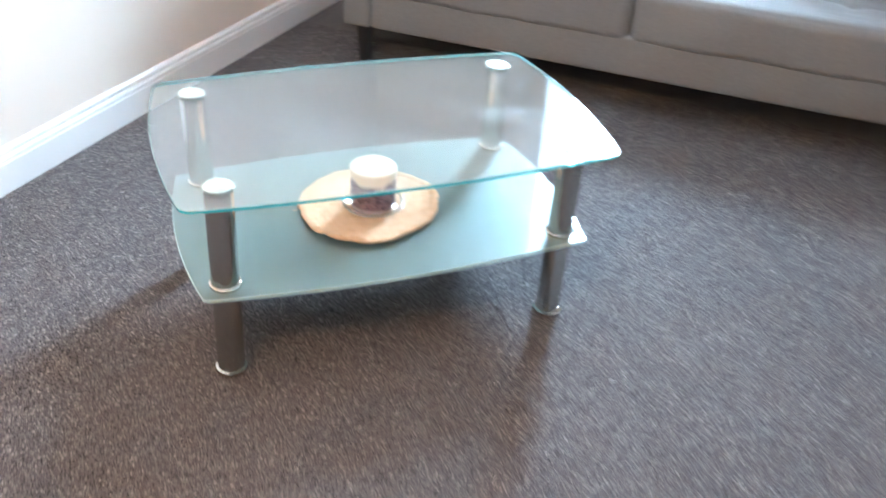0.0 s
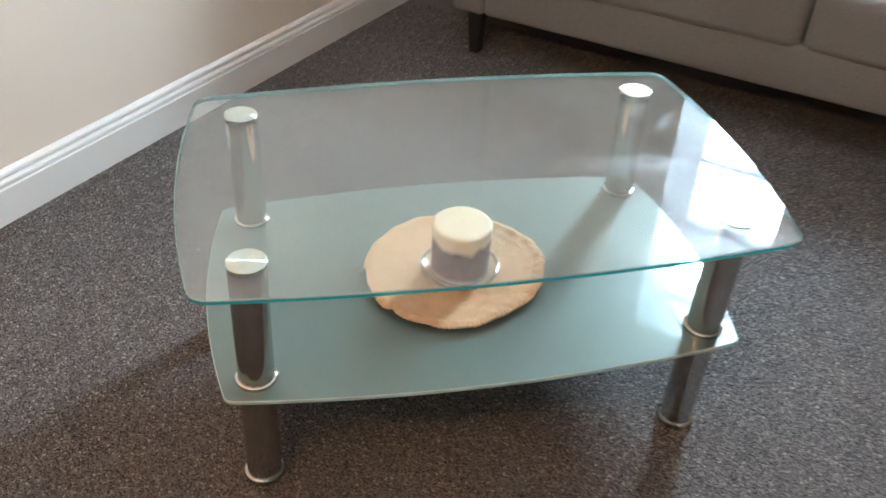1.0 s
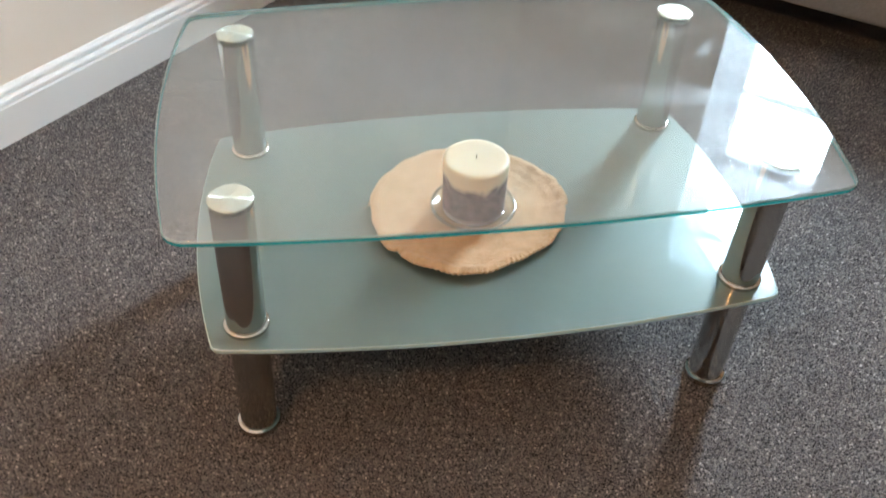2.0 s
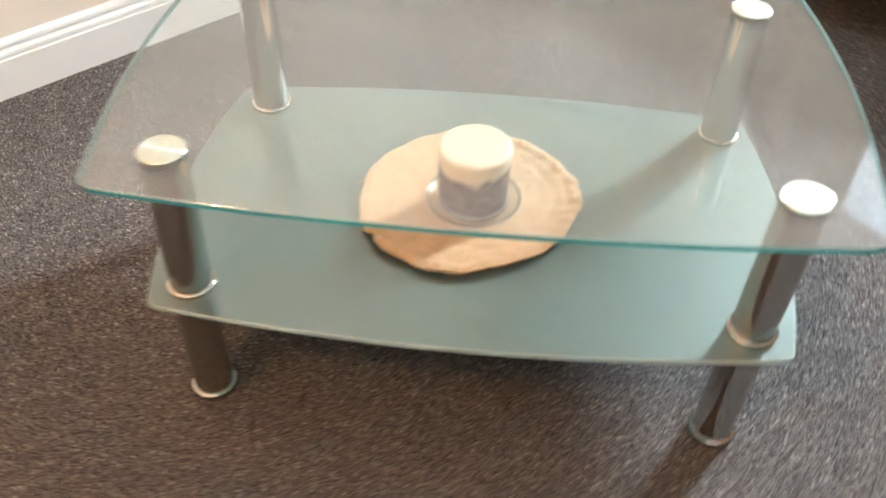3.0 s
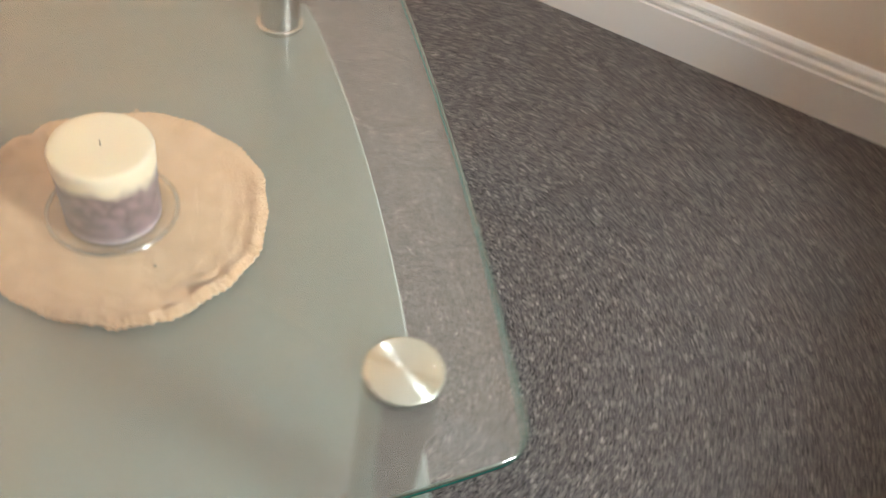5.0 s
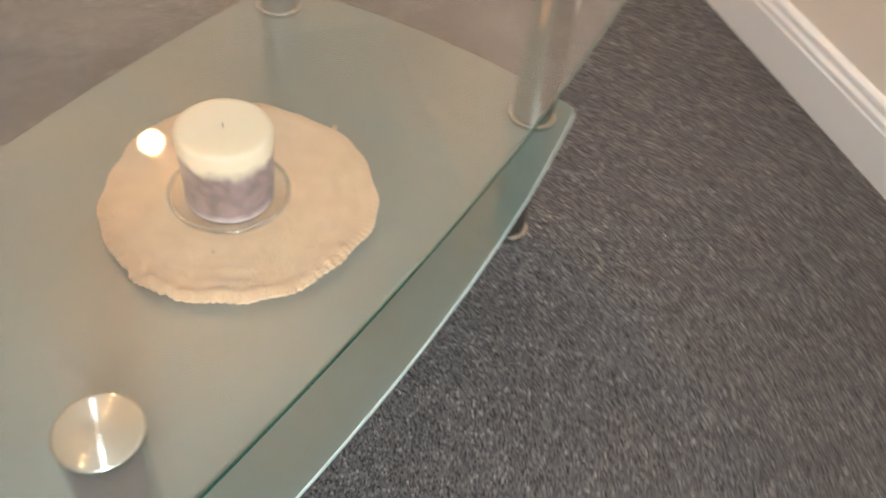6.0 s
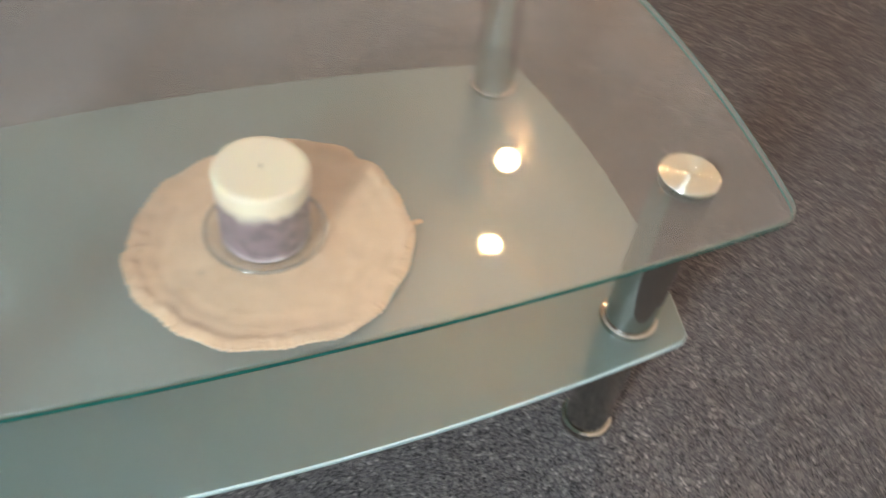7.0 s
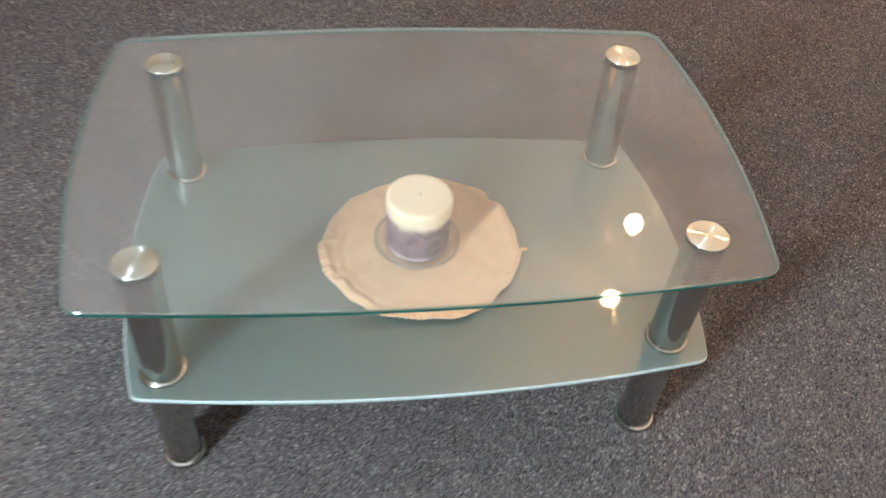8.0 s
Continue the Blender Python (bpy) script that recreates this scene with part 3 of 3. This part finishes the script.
# ---------------------------------------------------------------- mat, dish and candle
def suede_mat():
    """A limp round hide: puffed crimped rim, pinked edge, faint pressed rings, lying a little off the glass at its rim."""
    bm = bmesh.new()
    rng = random.Random(4)
    nr, na = 52, 834
    cx, cy = -0.0195, -0.003
    ph = [rng.uniform(0, 6.3) for _ in range(6)]

    def near(a, deg, w):
        d = (a - math.radians(deg) + math.pi) % (2 * math.pi) - math.pi
        return math.exp(-(d / w) ** 2)

    def rad(a, k):
        r = 0.1555 + 0.0045 * math.sin(2 * a + 0.4) + 0.003 * math.sin(3 * a + ph[0]) + 0.0018 * math.sin(7 * a + ph[1]) + 0.0012 * math.sin(17 * a + ph[2])
        r -= 0.006 * near(a, 218, 0.05) + 0.004 * near(a, -8, 0.03) + 0.003 * near(a, 12, 0.025)
        return r

    top = []
    for i in range(nr + 1):
        f = i / nr
        ring = []
        for k in range(na):
            a = 2 * math.pi * k / na
            tooth = math.sin(a * 113 + 2.2 * math.sin(3 * a) + 0.8 * math.sin(11 * a)) * (0.55 + 0.6 * noise.noise(Vector((math.cos(a) * 9, math.sin(a) * 9, 8.2))))
            r = rad(a, k) * f + 0.0019 * tooth * f ** 45           # pinked at the very edge
            d = max(0.0, rad(a, k) - r)
            east = 0.25 + 0.75 * max(near(a, 25, 0.9), 0.7 * near(a, 235, 0.7))
            crimp = max(0.0, 0.5 + 0.9 * noise.noise(Vector((math.cos(a) * 7, math.sin(a) * 7, 3.1))) + 0.3 * math.sin(a * 37 + 2 * math.sin(5 * a)))
            pleat = math.sin(a * 44 + 3.5 * math.sin(4 * a + ph[5]) + 1.5 * math.sin(9 * a))
            z = 0.0072 + 0.0040 * math.exp(-(d / 0.03) ** 2)
            z += 0.0019 * east * math.exp(-((d - 0.027) / 0.0055) ** 2) + 0.0012 * east * math.exp(-((d - 0.047) / 0.0045) ** 2)
            z += (0.0010 + 0.0058 * east * crimp + 0.0004 * (0.5 + 0.5 * pleat)) * math.exp(-((d - 0.010) / 0.0075) ** 2)
            z += 0.0011 * tooth * math.exp(-((d - 0.004) / 0.0035) ** 2)
            z += 0.0020 * (0.5 + 0.5 * math.sin(5 * a + ph[4])) * math.exp(-(d / 0.02) ** 2)
            z += 0.0016 * noise.noise(Vector((math.cos(a) * r, math.sin(a) * r, 0)) * 38)
            ring.append((cx + r * math.cos(a), cy + r * math.sin(a), SHELF_Z + max(0.0012, z)))
        top.append([bm.verts.new(q) for q in ring] if i else [bm.verts.new((cx, cy, SHELF_Z + 0.0072))])
    rim = [bm.verts.new((v.co.x, v.co.y, max(SHELF_Z + 0.0006, v.co.z - 0.0036))) for v in top[-1]]
    seat = [bm.verts.new((cx + (v.co.x - cx) * 0.80, cy + (v.co.y - cy) * 0.80, SHELF_Z + 0.0002)) for v in top[-1]]
    for i in range(nr):
        a, b = top[i], top[i + 1]
        for k in range(na):
            j = (k + 1) % na
            bm.faces.new((a[0], b[k], b[j]) if i == 0 else (a[k], b[k], b[j], a[j]))
    for a, b in ((top[-1], rim), (rim, seat)):
        for k in range(na):
            j = (k + 1) % na
            bm.faces.new((a[k], b[k], b[j], a[j]))
    bm.faces.new(seat)
    # the small curled tail at the edge
    prev = None
    for t in range(13):
        w = t / 12
        ang = 2.6 - 4.2 * w
        c = Vector((cx - 0.150 - 0.0165 * w + 0.0060 * math.cos(ang) * (w > 0.3), cy + 0.022 + 0.0060 * math.sin(ang) * (w > 0.3), SHELF_Z + 0.0105 - 0.004 * w))
        rr = 0.0044 * (1 - 0.55 * w)
        ring = [bm.verts.new(c + Vector((0.6 * rr * math.cos(q), rr * math.sin(q), rr * 0.8 * math.cos(q + 0.9)))) for q in [2 * math.pi * j / 7 for j in range(7)]]
        if prev:
            for j in range(7):
                bm.faces.new((prev[j], prev[(j + 1) % 7], ring[(j + 1) % 7], ring[j]))
        prev = ring
    bm.faces.new(prev)
    return thing("table_mat", bm, SUEDE, "round tan suede mat with a crimped, frayed rim", "table mat")


suede_mat()
MAT_Z = SHELF_Z + 0.0086

# a brown crumb lying on the mat
crumb = bmesh.new()
bmesh.ops.create_icosphere(crumb, subdivisions=2, radius=1.0, matrix=Matrix.Translation((0.0655, 0.0285, MAT_Z + 0.0012)) @ Matrix.Rotation(0.5, 4, "Z") @ Matrix.Diagonal((0.0024, 0.0013, 0.0012, 1)))
for v in crumb.verts:
    v.co += (v.co - Vector((0.0655, 0.0285, MAT_Z + 0.0012))) * 0.35 * noise.noise(v.co * 900)
thing("crumb", crumb, WICK, "tiny brown crumb lying on the tan mat", "crumb")

DISH_AT = Matrix.Translation((-0.012, -0.011, MAT_Z))
dish = empty("candle_dish", DISH_AT, "shallow clear glass dish under the candle", "dish")
part("bowl", lathe([(0, 0.0005), (0.044, 0.0005), (0.052, 0.002), (0.0625, 0.0085), (0.0612, 0.0105), (0.051, 0.0052), (0.044, 0.0035), (0, 0.0035)], 64), DISH, dish)
part("rim", lathe([(0.0655 + 0.0026 * math.cos(a), 0.0098 + 0.0022 * math.sin(a)) for a in [2 * math.pi * k / 12 for k in range(13)]], 72), DISH_RIM, dish, "thick rounded glass rim")
part("foot_ring", lathe([(0.0475 + 0.0016 * math.cos(a), 0.0042 + 0.0014 * math.sin(a)) for a in [2 * math.pi * k / 8 for k in range(9)]], 64), DISH_RIM, dish)


def candle():
    c = empty("candle", Matrix.Translation((-0.012, -0.011, MAT_Z + 0.0038)), "wide pillar candle, cream above mottled purple wax", "candle")
    h = 0.0965
    body = lathe([(0, 0), (0.044, 0), (0.0475, 0.0015), (0.049, 0.005)] + [(0.049 + 0.0025 * (z / h) ** 2, z) for z in (0.015, 0.03, 0.045, 0.06, 0.07, 0.078)] +
                 [(0.0512, h - 0.005), (0.0498, h - 0.0018), (0.047, h - 0.0002), (0.043, h), (0.03, h - 0.0008), (0.012, h - 0.0016), (0.003, h - 0.0018), (0, h - 0.0018)], 72)
    for v in body.verts:
        v.co += Vector((v.co.x, v.co.y, 0)) * 0.012 * noise.noise(v.co * 30)
        v.co.z += 0.0006 * noise.noise(v.co * 50) * (v.co.z > 0.05)
    part("wax_body", body, WAX, c)
    part("wick", lathe([(0, h - 0.004), (0.0008, h - 0.004), (0.0008, h + 0.003), (0.0005, h + 0.006), (0, h + 0.0065)], 8), WICK, c, "short pale unburnt wick")
    return c


candle()


# ---------------------------------------------------------------- sofa
def sofa():
    """Seat front at y = 0 facing -y, its end by the skirting wall at x = 0."""
    wide, arm, deep = 2.014, 0.107, 0.86
    s = empty("sofa", Matrix.Translation((0.262, 1.352, 0)) @ Matrix.Rotation(radians(-40.6), 4, "Z"), "grey fabric two-seat sofa on black tapered legs", "sofa")
    for x in (0.077, wide - 0.077):
        for y in (0.032, deep - 0.06):
            leg = bmesh.new()
            bmesh.ops.create_cone(leg, cap_ends=True, segments=4, radius1=0.022, radius2=0.034, depth=0.135,
                                  matrix=Matrix.Translation((x, y, 0.0655)) @ Matrix.Rotation(radians(45), 4, "Z"))
            bmesh.ops.bevel(leg, geom=list(leg.edges), offset=0.003, segments=2, affect="EDGES")
            part("leg", leg, BLACK_WOOD, s, "black tapered wooden leg")
    part("base", box(bmesh.new(), (arm + 0.001, 0.004, 0.13), (wide - arm - 0.001, deep, 0.262), 0.012, None, 3), SOFA, s)
    for x in (0.0, wide - arm):
        part("armrest", box(bmesh.new(), (x, 0, 0.128), (x + arm, deep, 0.67), 0.016, None, 4), SOFA, s)
    cw = (wide - 2 * arm) / 2
    for k in range(2):
        part("seat_cushion", cushion((cw - 0.004, 0.60, 0.172), 0.034, 0.012, 56, 0.004, Matrix.Translation((arm + cw * (k + 0.5), 0.298, 0.326)), k * 9.1, 0.185), SOFA, s)
        m = Matrix.Translation((arm + cw * (k + 0.5), 0.64, 0.63)) @ Matrix.Rotation(radians(-12), 4, "X")
        part("back_cushion", cushion((cw - 0.006, 0.15, 0.40), 0.045, 0.02, 16, 0.006, m, 30 + k * 7.7), SOFA, s)
    part("backrest", box(bmesh.new(), (arm + 0.002, 0.70, 0.262), (wide - arm - 0.002, deep, 0.86), 0.02, None, 3), SOFA, s)
    return s


sofa()


# ---------------------------------------------------------------- lint on the carpet
for x, y, a in ((-0.025, 0.221, 0.4), (-0.486, 0.409, 1.9)):
    bm = bmesh.new()
    bmesh.ops.create_icosphere(bm, subdivisions=1, radius=1.0, matrix=Matrix.Translation((x, y, 0.0012)) @ Matrix.Rotation(a, 4, "Z") @ Matrix.Diagonal((0.0026, 0.0008, 0.0007, 1)))
    thing("lint", bm, CORD, "tiny white scrap of lint on the carpet", "lint", "lint on the carpet")
